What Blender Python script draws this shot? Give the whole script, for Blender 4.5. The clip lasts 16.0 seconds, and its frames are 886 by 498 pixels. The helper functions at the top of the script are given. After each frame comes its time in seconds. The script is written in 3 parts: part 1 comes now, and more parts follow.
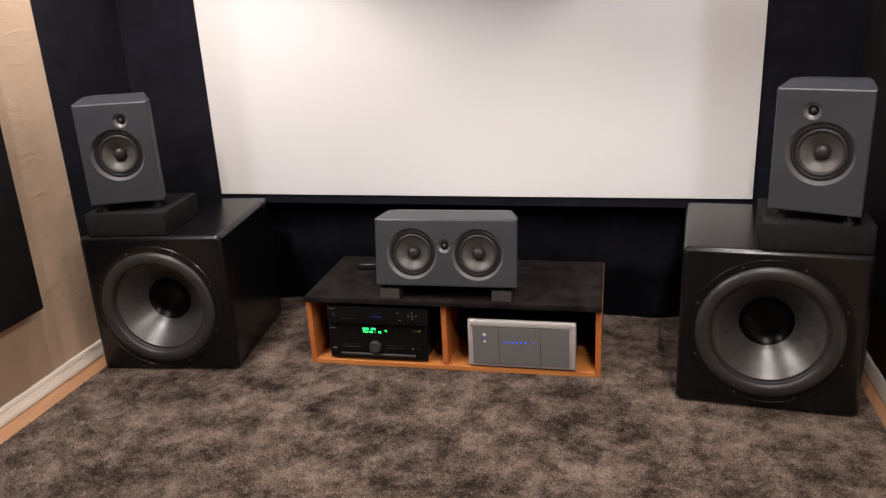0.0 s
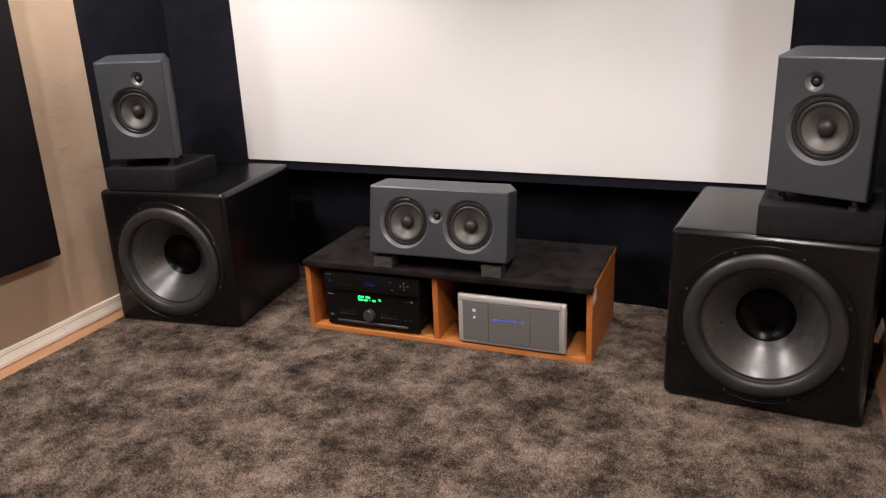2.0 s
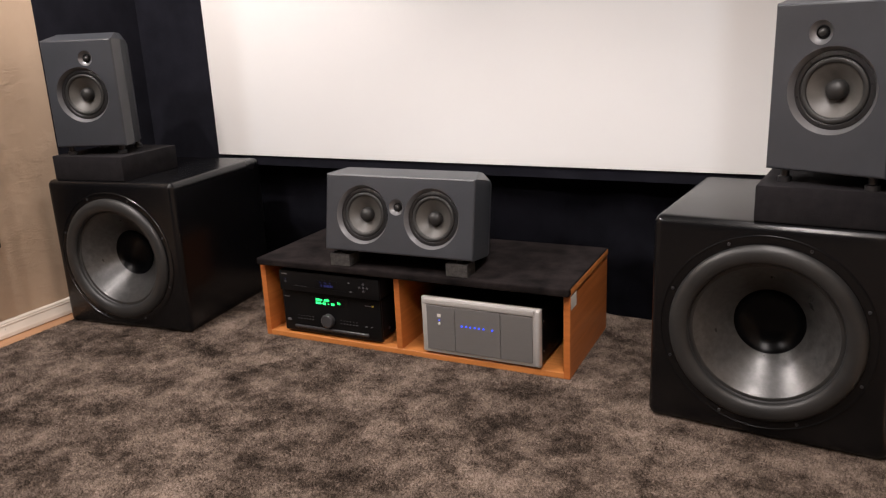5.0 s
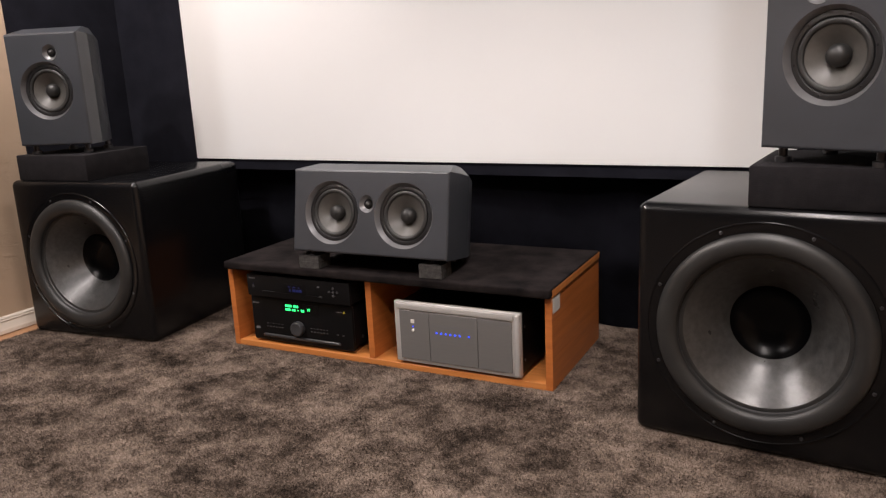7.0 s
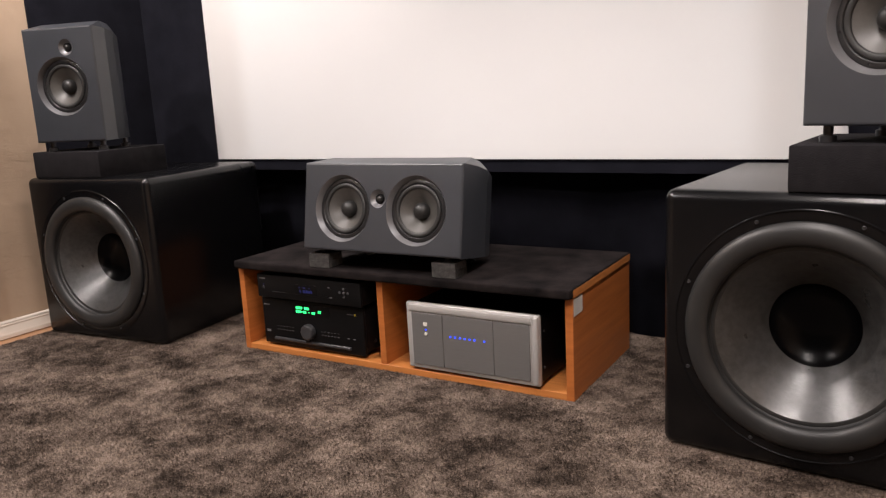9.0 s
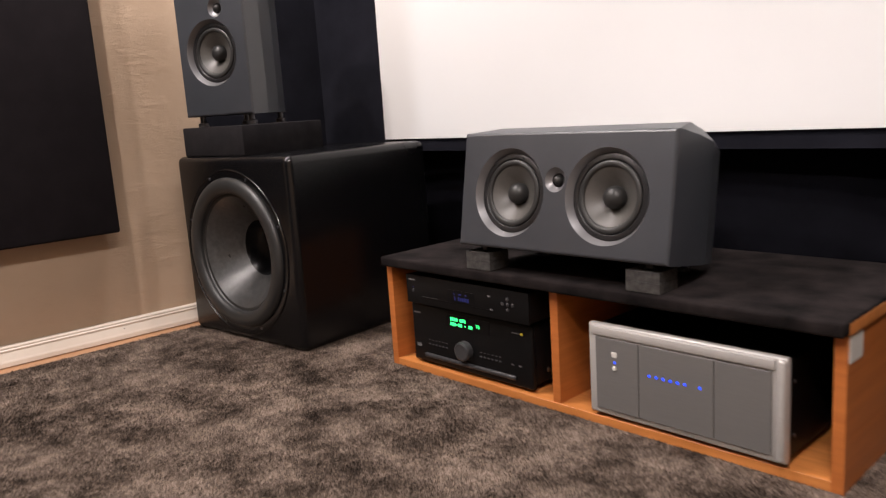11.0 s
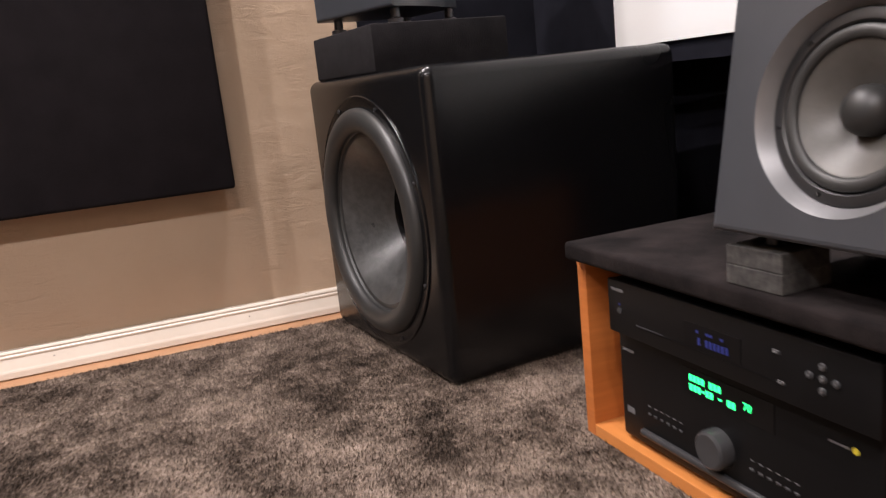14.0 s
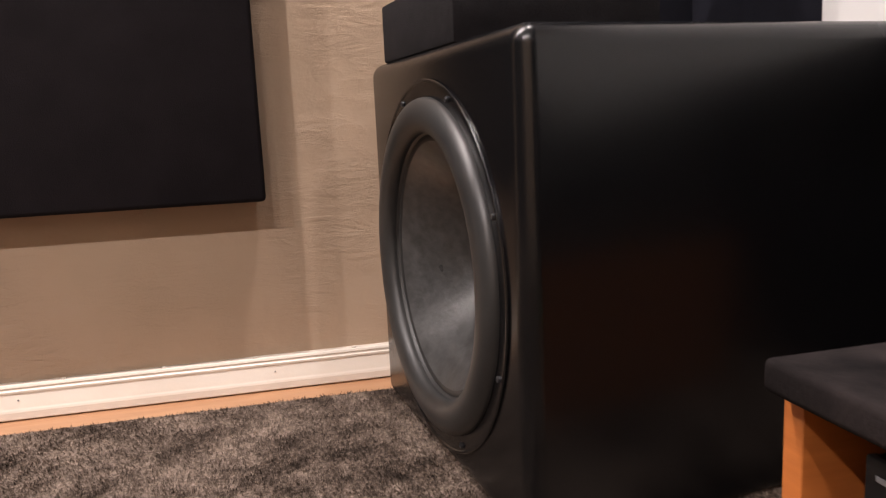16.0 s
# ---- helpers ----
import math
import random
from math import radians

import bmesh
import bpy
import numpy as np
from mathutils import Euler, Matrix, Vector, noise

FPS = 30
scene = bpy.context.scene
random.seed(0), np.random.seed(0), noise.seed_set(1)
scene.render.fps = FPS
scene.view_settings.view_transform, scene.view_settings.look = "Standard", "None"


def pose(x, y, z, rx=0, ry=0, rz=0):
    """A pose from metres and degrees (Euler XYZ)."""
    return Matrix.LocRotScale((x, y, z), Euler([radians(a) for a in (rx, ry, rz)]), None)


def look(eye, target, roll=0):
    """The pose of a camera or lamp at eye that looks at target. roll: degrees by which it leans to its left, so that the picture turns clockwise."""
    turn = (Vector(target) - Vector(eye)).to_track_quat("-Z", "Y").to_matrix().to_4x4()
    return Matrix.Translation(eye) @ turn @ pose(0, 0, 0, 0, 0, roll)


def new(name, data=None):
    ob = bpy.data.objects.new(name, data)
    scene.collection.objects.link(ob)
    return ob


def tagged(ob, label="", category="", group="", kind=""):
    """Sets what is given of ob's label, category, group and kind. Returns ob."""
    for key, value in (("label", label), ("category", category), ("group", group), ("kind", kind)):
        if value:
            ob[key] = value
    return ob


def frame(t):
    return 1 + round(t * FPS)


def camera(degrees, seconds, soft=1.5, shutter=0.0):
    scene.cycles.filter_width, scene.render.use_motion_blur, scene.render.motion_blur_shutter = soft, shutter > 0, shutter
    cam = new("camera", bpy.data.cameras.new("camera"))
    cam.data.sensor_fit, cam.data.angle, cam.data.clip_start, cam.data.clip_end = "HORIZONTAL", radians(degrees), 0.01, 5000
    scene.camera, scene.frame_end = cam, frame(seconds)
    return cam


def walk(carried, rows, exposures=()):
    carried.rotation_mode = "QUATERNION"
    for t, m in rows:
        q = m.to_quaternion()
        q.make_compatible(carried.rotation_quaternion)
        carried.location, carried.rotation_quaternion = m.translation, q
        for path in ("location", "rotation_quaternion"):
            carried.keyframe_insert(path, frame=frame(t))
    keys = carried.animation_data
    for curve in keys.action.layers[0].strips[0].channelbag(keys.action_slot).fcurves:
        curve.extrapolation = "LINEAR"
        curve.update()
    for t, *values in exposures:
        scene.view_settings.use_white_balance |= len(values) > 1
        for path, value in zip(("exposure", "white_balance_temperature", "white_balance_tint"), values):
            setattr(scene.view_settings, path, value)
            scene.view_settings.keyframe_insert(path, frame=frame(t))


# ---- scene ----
cam = camera(59.7, 16.0, 1.25, 0.5)
PATH = [
    (0, (0.106, -0.064, 1.492), (-0.357, 1.773, 0.85), -3.1),
    (0.5, (0.306, -0.08, 1.49), (-0.263, 1.728, 0.851), -2.2),
    (1, (0.438, -0.054, 1.453), (-0.195, 1.731, 0.81), -1.8),
    (1.5, (0.508, 0.019, 1.399), (-0.183, 1.782, 0.756), -2.7),
    (2, (0.558, 0.114, 1.352), (-0.195, 1.855, 0.717), -2.5),
    (2.5, (0.596, 0.19, 1.325), (-0.195, 1.913, 0.691), -2.2),
    (3, (0.637, 0.267, 1.299), (-0.194, 1.97, 0.657), -2.6),
    (3.5, (0.675, 0.347, 1.25), (-0.176, 2.039, 0.607), -2.8),
    (4, (0.688, 0.408, 1.196), (-0.17, 2.106, 0.578), -2.7),
    (6.5, (0.749, 0.656, 0.985), (-0.167, 2.372, 0.52), -2.8),
    (7, (0.765, 0.719, 0.942), (-0.17, 2.427, 0.484), -2.8),
    (7.5, (0.785, 0.767, 0.89), (-0.177, 2.462, 0.441), -2.6),
    (8, (0.791, 0.82, 0.859), (-0.204, 2.501, 0.43), -2.5),
    (8.2, (0.791, 0.842, 0.85), (-0.217, 2.52, 0.439), -2.5),
    (10.3, (0.707, 1.083, 0.755), (-0.556, 2.592, 0.397), -3.4),
    (10.5, (0.662, 1.156, 0.725), (-0.671, 2.608, 0.386), -3.0),
    (11, (0.492, 1.397, 0.706), (-0.973, 2.71, 0.347), -3.8),
    (11.5, (0.345, 1.605, 0.709), (-1.169, 2.859, 0.34), -4.1),
    (12, (0.28, 1.74, 0.666), (-1.324, 2.878, 0.303), -4.5),
    (12.5, (0.225, 1.878, 0.636), (-1.489, 2.823, 0.227), -5.2),
    (13, (0.15, 1.96, 0.586), (-1.674, 2.67, 0.175), -6.0),
    (13.5, (-0.002, 2.04, 0.566), (-1.829, 2.736, 0.148), -6.1),
    (14, (-0.192, 2.094, 0.562), (-2.021, 2.79, 0.148), -6.0),
    (14.5, (-0.36, 2.171, 0.545), (-2.189, 2.863, 0.127), -5.8),
    (15, (-0.499, 2.238, 0.527), (-2.341, 2.9, 0.113), -4.4),
    (15.5, (-0.618, 2.281, 0.504), (-2.515, 2.807, 0.153), -3.3),
    (16, (-0.692, 2.311, 0.502), (-2.616, 2.745, 0.17), -2.6),
]
EXPOSURES = [(0.0, 0.15, 6500, 11), (1.5, 0.23, 6500, 11), (3.5, 0.30, 6500, 10), (6.5, 0.24, 6480, 11), (7.0, 0.24, 6480, 11), (8.0, 0.34, 6480, 11), (10.5, 0.30, 6480, 12), (11.0, 0.44, 6500, 12), (12.0, 0.54, 6450, 13), (12.5, 0.82, 6300, 12), (13.0, 1.10, 6000, 10), (13.5, 0.80, 6250, 11), (14.0, 0.76, 6300, 12), (15.0, 0.76, 6480, 13), (16.0, 0.78, 6560, 14)]
walk(cam, [(t, look(eye, target, roll)) for t, eye, target, roll in PATH], EXPOSURES)

# ---- light ----
world = bpy.data.worlds.new("world")
scene.world = world
world.use_nodes = True
world.node_tree.nodes["Background"].inputs[0].default_value = (0.5, 0.42, 0.35, 1)
world.node_tree.nodes["Background"].inputs[1].default_value = 0.02

CEIL = 2.40
LIGHT_COLOUR = (1.0, 0.905, 0.865)


def spot(x, y, power, half, blend=0.35, radius=0.012):
    """A ceiling lamp that shines straight down from (x, y)."""
    data = bpy.data.lights.new("downlight_lamp", "SPOT")
    data.energy, data.spot_size, data.spot_blend = power, radians(2 * half), blend
    data.shadow_soft_size, data.color = radius, LIGHT_COLOUR
    ob = new("downlight_lamp", data)
    ob.matrix_world = look((x, y, CEIL - 0.03), (x, y, 0))
    return ob


# two rows of four lamps, over the left and the right of the room
DOWNLIGHTS = [(-1.64, 2.74, 40, 45), (0.50, 2.74, 38, 45), (-1.64, 1.92, 84, 67), (0.50, 1.92, 33, 66), (-1.64, 1.503, 58, 70), (0.50, 1.503, 56, 60), (-1.64, 0.70, 68, 75), (0.50, 0.70, 82, 65)]
for lx, ly, lp, lh in DOWNLIGHTS:
    spot(lx, ly, lp, lh)

# the projector's faint grey picture, thrown through the opening of its case
beam = bpy.data.lights.new("projector_lamp", "SPOT")
beam.energy, beam.spot_size, beam.spot_blend, beam.shadow_soft_size, beam.color = 150, radians(60), 0.0, 0.002, (0.86, 0.92, 1.0)
PROJECTOR = (-0.615, -1.10, 2.05)
beam_ob = new("projector_lamp", beam)
beam_ob.matrix_world = look(PROJECTOR, (-0.615, 3.20, 1.05))

# ---- materials ----


def material(name, colour, rough=0.5, metal=0.0, spec=0.5):
    m = bpy.data.materials.new(name)
    m.use_nodes = True
    b = m.node_tree.nodes["Principled BSDF"]
    b.inputs["Base Color"].default_value = (*colour, 1)
    b.inputs["Roughness"].default_value = rough
    b.inputs["Metallic"].default_value = metal
    b.inputs["Specular IOR Level"].default_value = spec
    return m


def node(m, kind, **values):
    n = m.node_tree.nodes.new(kind)
    for key, value in values.items():
        n.inputs[key.replace("_", " ")].default_value = value
    return n


def link(m, a, out, b, into):
    m.node_tree.links.new(a.outputs[out], b.inputs[into])


def coords(m, scale=(1, 1, 1), world_space=False):
    c = node(m, "ShaderNodeNewGeometry") if world_space else node(m, "ShaderNodeTexCoord")
    mp = node(m, "ShaderNodeMapping", Scale=scale)
    link(m, c, "Position" if world_space else "Object", mp, "Vector")
    return mp


def noise_node(m, scale, detail=4.0, rough=0.55, where=None):
    n = node(m, "ShaderNodeTexNoise", Scale=scale, Detail=detail, Roughness=rough)
    if where:
        link(m, where, "Vector", n, "Vector")
    return n


def ramp(m, source, out, stops):
    r = node(m, "ShaderNodeValToRGB")
    els = r.color_ramp.elements
    while len(els) < len(stops):
        els.new(0.5)
    for e, (p, c) in zip(els, stops):
        e.position, e.color = p, (*c, 1)
    link(m, source, out, r, "Fac")
    return r


def bsdf(m):
    return m.node_tree.nodes["Principled BSDF"]


def add_bump(m, source, out, strength, distance=0.01):
    b = node(m, "ShaderNodeBump", Strength=strength, Distance=distance)
    link(m, source, out, b, "Height")
    old = bsdf(m).inputs["Normal"].links
    if old:
        m.node_tree.links.new(old[0].from_socket, b.inputs["Normal"])
    link(m, b, "Normal", bsdf(m), "Normal")
    return b


def varied(name, low, high, scale, rough=(0.4, 0.6), metal=0.0, bump=0.0, bump_scale=None, spec=0.5, stretch=(1, 1, 1), distance=0.002, world_space=False):
    """A surface whose colour and roughness wander between two values, with a fine relief."""
    m = material(name, low, rough[0], metal, spec)
    c = coords(m, stretch, world_space)
    n = noise_node(m, scale, 6, 0.6, c)
    r = ramp(m, n, "Fac", [(0.3, low), (0.7, high)])
    link(m, r, "Color", bsdf(m), "Base Color")
    big = noise_node(m, scale * 0.23, 3, 0.5, c)
    rr = node(m, "ShaderNodeMapRange", To_Min=rough[0], To_Max=rough[1])
    rr.inputs["From Min"].default_value, rr.inputs["From Max"].default_value = 0.3, 0.7
    link(m, big, "Fac", rr, "Value")
    link(m, rr, "Result", bsdf(m), "Roughness")
    if bump:
        f = noise_node(m, bump_scale or scale * 4, 5, 0.6, c)
        add_bump(m, f, "Fac", bump, distance)
    return m


def plaster_material():
    """Beige paint over hand-trowelled plaster: smooth patches, long ridges and fine grain."""
    m = varied("plaster", (0.425, 0.312, 0.217), (0.470, 0.350, 0.248), 2.5, (0.7, 0.85), bump=0.25, bump_scale=90, distance=0.002)
    c = coords(m, (1, 1, 1))
    flat = coords(m, (1, 0.8, 2.8))
    ridge = node(m, "ShaderNodeTexNoise", Scale=13.0, Detail=9.0, Roughness=0.74, Distortion=0.55)
    link(m, flat, "Vector", ridge, "Vector")
    patch = noise_node(m, 4.2, 3, 0.55, c)
    where = ramp(m, patch, "Fac", [(0.42, (0.10, 0.10, 0.10)), (0.60, (1, 1, 1))])
    mul = node(m, "ShaderNodeMath")
    mul.operation = "MULTIPLY"
    link(m, ridge, "Fac", mul, 0)
    link(m, where, "Color", mul, 1)
    add_bump(m, mul, 0, 1.0, 0.0056)
    return m


PLASTER = plaster_material()
WHITE_PAINT = varied("white_gloss_paint", (0.62, 0.565, 0.49), (0.68, 0.625, 0.55), 6, (0.3, 0.45), bump=0.1, bump_scale=60)
# unseen ceiling and back wall: dark colours added to lower the bounced fill light
CEILING_DARK = varied("unseen_ceiling_dark", (0.050, 0.048, 0.046), (0.062, 0.060, 0.057), 4, (0.85, 0.95))
BACK_DARK = varied("unseen_wall_dark", (0.040, 0.036, 0.034), (0.055, 0.050, 0.047), 3, (0.8, 0.9), bump=0.2, bump_scale=60)
FLOOR_WOOD = varied("oak_floor", (0.33, 0.165, 0.082), (0.42, 0.230, 0.120), 5, (0.35, 0.5), stretch=(12, 1, 12), bump=0.1)
BLACK_CLOTH = varied("black_velvet", (0.0062, 0.0064, 0.0096), (0.0115, 0.0118, 0.0170), 9, (0.85, 1.0), spec=0.1, bump=0.2, bump_scale=300)
SCREEN_WHITE = varied("projection_screen", (0.615, 0.607, 0.594), (0.63, 0.622, 0.609), 2, (0.75, 0.85), spec=0.2)
PANEL_CLOTH = varied("panel_cloth", (0.0060, 0.0045, 0.0056), (0.0102, 0.0078, 0.0094), 14, (0.85, 0.95), spec=0.15, bump=0.3, bump_scale=400)
SUB_PAINT = varied("black_lacquer", (0.003, 0.003, 0.0035), (0.0045, 0.0045, 0.005), 5, (0.22, 0.28), bump=0.10, bump_scale=420, distance=0.0004, spec=0.42)
SPEAKER_PAINT = varied("graphite_paint", (0.030, 0.0335, 0.040), (0.040, 0.0440, 0.052), 8, (0.34, 0.44), bump=0.12, bump_scale=700, distance=0.0004, spec=0.7)
RUBBER = varied("surround_rubber", (0.017, 0.017, 0.017), (0.027, 0.027, 0.0262), 12, (0.36, 0.50), bump=0.08, bump_scale=250)
CONE_RUBBER = varied("matt_rubber", (0.014, 0.014, 0.014), (0.022, 0.022, 0.0215), 12, (0.42, 0.55), bump=0.06, bump_scale=250)
CONE_CAP = varied("black_dust_cap", (0.0015, 0.0015, 0.0018), (0.0025, 0.0025, 0.0028), 10, (0.22, 0.32), spec=0.12)
PAPER_CONE = varied("paper_cone", (0.018, 0.018, 0.0178), (0.054, 0.0536, 0.0525), 60, (0.26, 0.40), spec=0.7, bump=0.40, bump_scale=120, distance=0.0012)
bsdf(PAPER_CONE).inputs["IOR"].default_value = 1.55
CARBON_CONE = varied("coated_cone", (0.058, 0.055, 0.051), (0.085, 0.081, 0.075), 30, (0.36, 0.48), bump=0.2, bump_scale=220, distance=0.001)
DARK_PLASTIC = varied("dark_plastic", (0.010, 0.010, 0.011), (0.015, 0.015, 0.016), 20, (0.3, 0.45))
RING_METAL = varied("satin_grey_ring", (0.17, 0.17, 0.176), (0.21, 0.21, 0.217), 20, (0.34, 0.44), metal=0.55)
SCREW_METAL = material("screw_steel", (0.25, 0.25, 0.26), 0.35, 1.0)
FOAM = varied("acoustic_foam", (0.0085, 0.0078, 0.0090), (0.0165, 0.0150, 0.0165), 25, (0.9, 1.0), spec=0.15, bump=0.5, bump_scale=300)
BLOCK = varied("grey_block", (0.013, 0.012, 0.012), (0.066, 0.062, 0.058), 75, (0.8, 0.95), bump=0.4, bump_scale=150)
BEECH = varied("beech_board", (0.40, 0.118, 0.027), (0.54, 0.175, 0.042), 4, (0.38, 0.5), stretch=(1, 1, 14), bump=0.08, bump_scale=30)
TOP_CLOTH = varied("black_felt", (0.0040, 0.0034, 0.0036), (0.0225, 0.0178, 0.0175), 15, (0.85, 1.0), spec=0.08, bump=0.4, bump_scale=200)
GEAR_BLACK = varied("black_aluminium", (0.0035, 0.0035, 0.004), (0.005, 0.005, 0.0055), 15, (0.38, 0.48), spec=0.22)
SILVER = varied("brushed_silver", (0.50, 0.49, 0.475), (0.58, 0.57, 0.555), 20, (0.38, 0.5), metal=0.35, stretch=(1, 30, 30))
GREY_FRONT = varied("grey_aluminium", (0.16, 0.157, 0.153), (0.18, 0.177, 0.173), 30, (0.38, 0.48), metal=0.15, stretch=(1, 30, 30))
STICKER = varied("paper_sticker", (0.62, 0.60, 0.56), (0.70, 0.68, 0.64), 30, (0.6, 0.7))
CAP_BLACK = varied("gloss_black", (0.0030, 0.0030, 0.0035), (0.0045, 0.0045, 0.005), 10, (0.26, 0.36), spec=0.25)
KNOB = varied("dark_grey_plastic", (0.035, 0.035, 0.038), (0.045, 0.045, 0.048), 20, (0.3, 0.4))
FOOT_METAL = varied("dark_metal", (0.05, 0.05, 0.055), (0.08, 0.08, 0.085), 30, (0.25, 0.4), metal=0.8)
YELLOW = material("yellow_print", (0.7, 0.6, 0.05), 0.5)
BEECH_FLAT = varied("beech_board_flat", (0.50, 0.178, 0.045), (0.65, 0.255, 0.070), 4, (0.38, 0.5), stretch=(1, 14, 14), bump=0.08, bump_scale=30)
PRINT = material("printed_grey", (0.13, 0.13, 0.135), 0.5)


def glowing(name, colour, strength):
    m = material(name, tuple(0.06 * v for v in colour), 0.4)
    bsdf(m).inputs["Emission Color"].default_value = (*colour, 1)
    bsdf(m).inputs["Emission Strength"].default_value = strength
    return m


GREEN_LED = glowing("green_display", (0.03, 1.0, 0.20), 2.2)
BLUE_LED = glowing("blue_led", (0.01, 0.055, 1.0), 2.0)
VIOLET_LED = glowing("violet_display", (0.12, 0.16, 0.9), 0.06)
WARM_GLOW = glowing("lamp_glass", (1.0, 0.85, 0.65), 6.0)


def carpet_material():
    m = material("shaggy_carpet", (0.1, 0.09, 0.08), 0.95, 0, 0.1)
    c = coords(m, (1, 1, 0.15), True)
    # colour blotches stand for the shading of pile that leans in patches
    big = noise_node(m, 7.5, 10, 0.73, c)
    big.inputs["Distortion"].default_value = 0.15
    fine = noise_node(m, 150, 3, 0.7, c)
    mid = noise_node(m, 34, 4, 0.7, c)
    large = noise_node(m, 2.3, 3, 0.5, c)
    s0 = node(m, "ShaderNodeMath")
    s0.operation = "MULTIPLY_ADD"
    s0.inputs[1].default_value = 0.38
    link(m, large, "Fac", s0, 0)
    link(m, big, "Fac", s0, 2)
    s1 = node(m, "ShaderNodeMath")
    s1.operation = "MULTIPLY_ADD"
    s1.inputs[1].default_value = 0.30
    link(m, mid, "Fac", s1, 0)
    link(m, s0, 0, s1, 2)
    s2 = node(m, "ShaderNodeMath")
    s2.operation = "MULTIPLY_ADD"
    s2.inputs[1].default_value = 0.56
    link(m, fine, "Fac", s2, 0)
    link(m, s1, 0, s2, 2)
    spread = node(m, "ShaderNodeMapRange", From_Min=0.86, From_Max=1.32)
    link(m, s2, 0, spread, "Value")
    r = ramp(m, spread, "Result", [(0.08, (0.0185, 0.0134, 0.0103)), (0.36, (0.067, 0.0500, 0.0395)), (0.60, (0.156, 0.120, 0.0965)), (0.95, (0.305, 0.240, 0.195))])
    # each tuft is a little lighter or darker than its neighbour
    geo = node(m, "ShaderNodeNewGeometry")
    tuft = node(m, "ShaderNodeMapRange", To_Min=0.62, To_Max=1.28)
    link(m, geo, "Random Per Island", tuft, "Value")
    mix = node(m, "ShaderNodeMix")
    mix.data_type, mix.blend_type = "RGBA", "MULTIPLY"
    mix.inputs["Factor"].default_value = 1.0
    m.node_tree.links.new(r.outputs["Color"], mix.inputs[6])
    m.node_tree.links.new(tuft.outputs["Result"], mix.inputs[7])
    m.node_tree.links.new(mix.outputs[2], bsdf(m).inputs["Base Color"])
    add_bump(m, s2, 0, 0.9, 0.02)
    return m


CARPET = carpet_material()

# ---- building helpers ----


def box_bm(lo, hi, bevel=0.0, seg=2, bm=None):
    bm = bm or bmesh.new()
    made = bmesh.ops.create_cube(bm, size=1.0)["verts"]
    for v in made:
        v.co = Vector([lo[i] + (v.co[i] + 0.5) * (hi[i] - lo[i]) for i in range(3)])
    if bevel:
        edges = list({e for v in made for e in v.link_edges})
        bmesh.ops.bevel(bm, geom=edges, offset=bevel, segments=seg, profile=0.5, affect="EDGES")
    return bm


def lathe_bm(profile, seg=64, m=None, bm=None):
    """Turns (radius, depth) pairs round the local y axis; depth grows towards -y, which is the front."""
    bm = bm or bmesh.new()
    rings = []
    for r, d in profile:
        if r < 1e-6:
            rings.append([bm.verts.new((0, -d, 0))])
        else:
            rings.append([bm.verts.new((r * math.cos(2 * math.pi * k / seg), -d, r * math.sin(2 * math.pi * k / seg))) for k in range(seg)])
    fresh = [v for ring in rings for v in ring]
    for a, b in zip(rings, rings[1:]):
        for k in range(seg):
            j = (k + 1) % seg
            if len(a) == 1 and len(b) == 1:
                continue
            if len(a) == 1:
                bm.faces.new((a[0], b[k], b[j]))
            elif len(b) == 1:
                bm.faces.new((a[k], b[0], a[j]))
            else:
                bm.faces.new((a[k], b[k], b[j], a[j]))
    if m is not None:
        bmesh.ops.transform(bm, matrix=m, verts=fresh)
    return bm


def mesh_of(name, bm, mat, smooth=True, sharp=32):
    bmesh.ops.recalc_face_normals(bm, faces=bm.faces[:])
    me = bpy.data.meshes.new(name)
    bm.to_mesh(me)
    bm.free()
    for p in me.polygons:
        p.use_smooth = smooth
    if smooth:
        me.set_sharp_from_angle(angle=radians(sharp))
    me.materials.append(mat)
    return me


def part(name, bm, mat, parent, label="", at=None, smooth=True, sharp=32):
    ob = new(name, mesh_of(name, bm, mat, smooth, sharp))
    ob.parent = parent
    if at is not None:
        ob.matrix_basis = at
    return tagged(ob, label) if label else ob


def thing(name, m, label, category, group=""):
    ob = new(name)
    ob.empty_display_size = 0.1
    ob.matrix_basis = m
    return tagged(ob, label, category, group)


def structure(name, bm, mat, label, category, smooth=True):
    return tagged(new(name, mesh_of(name, bm, mat, smooth)), label, category, kind="structure")


# ---- the room ----
XL, XR, YF, YB = -2.218, 1.043, 3.50, -1.9
WOOD_Z = -0.015

structure("floor", box_bm((XL - 0.1, YB - 0.1, -0.12), (XR + 0.1, YF + 0.1, WOOD_Z)), FLOOR_WOOD, "warm brown wooden floor under the carpet edge", "floor")
structure("wall_left", box_bm((XL - 0.12, YB - 0.12, WOOD_Z), (XL, YF + 0.12, CEIL)), PLASTER, "beige wall with rough trowelled plaster", "wall")
structure("wall_right", box_bm((XR, YB - 0.12, WOOD_Z), (XR + 0.12, YF + 0.12, CEIL)), PLASTER, "beige wall with rough trowelled plaster", "wall")
structure("wall_front", box_bm((XL, YF, WOOD_Z), (XR, YF + 0.12, CEIL)), BLACK_CLOTH, "front wall covered in black cloth", "wall")
structure("wall_back", box_bm((XL, YB - 0.12, WOOD_Z), (XR, YB, CEIL)), BACK_DARK, "unseen back wall, kept dark to cut bounced light", "wall")
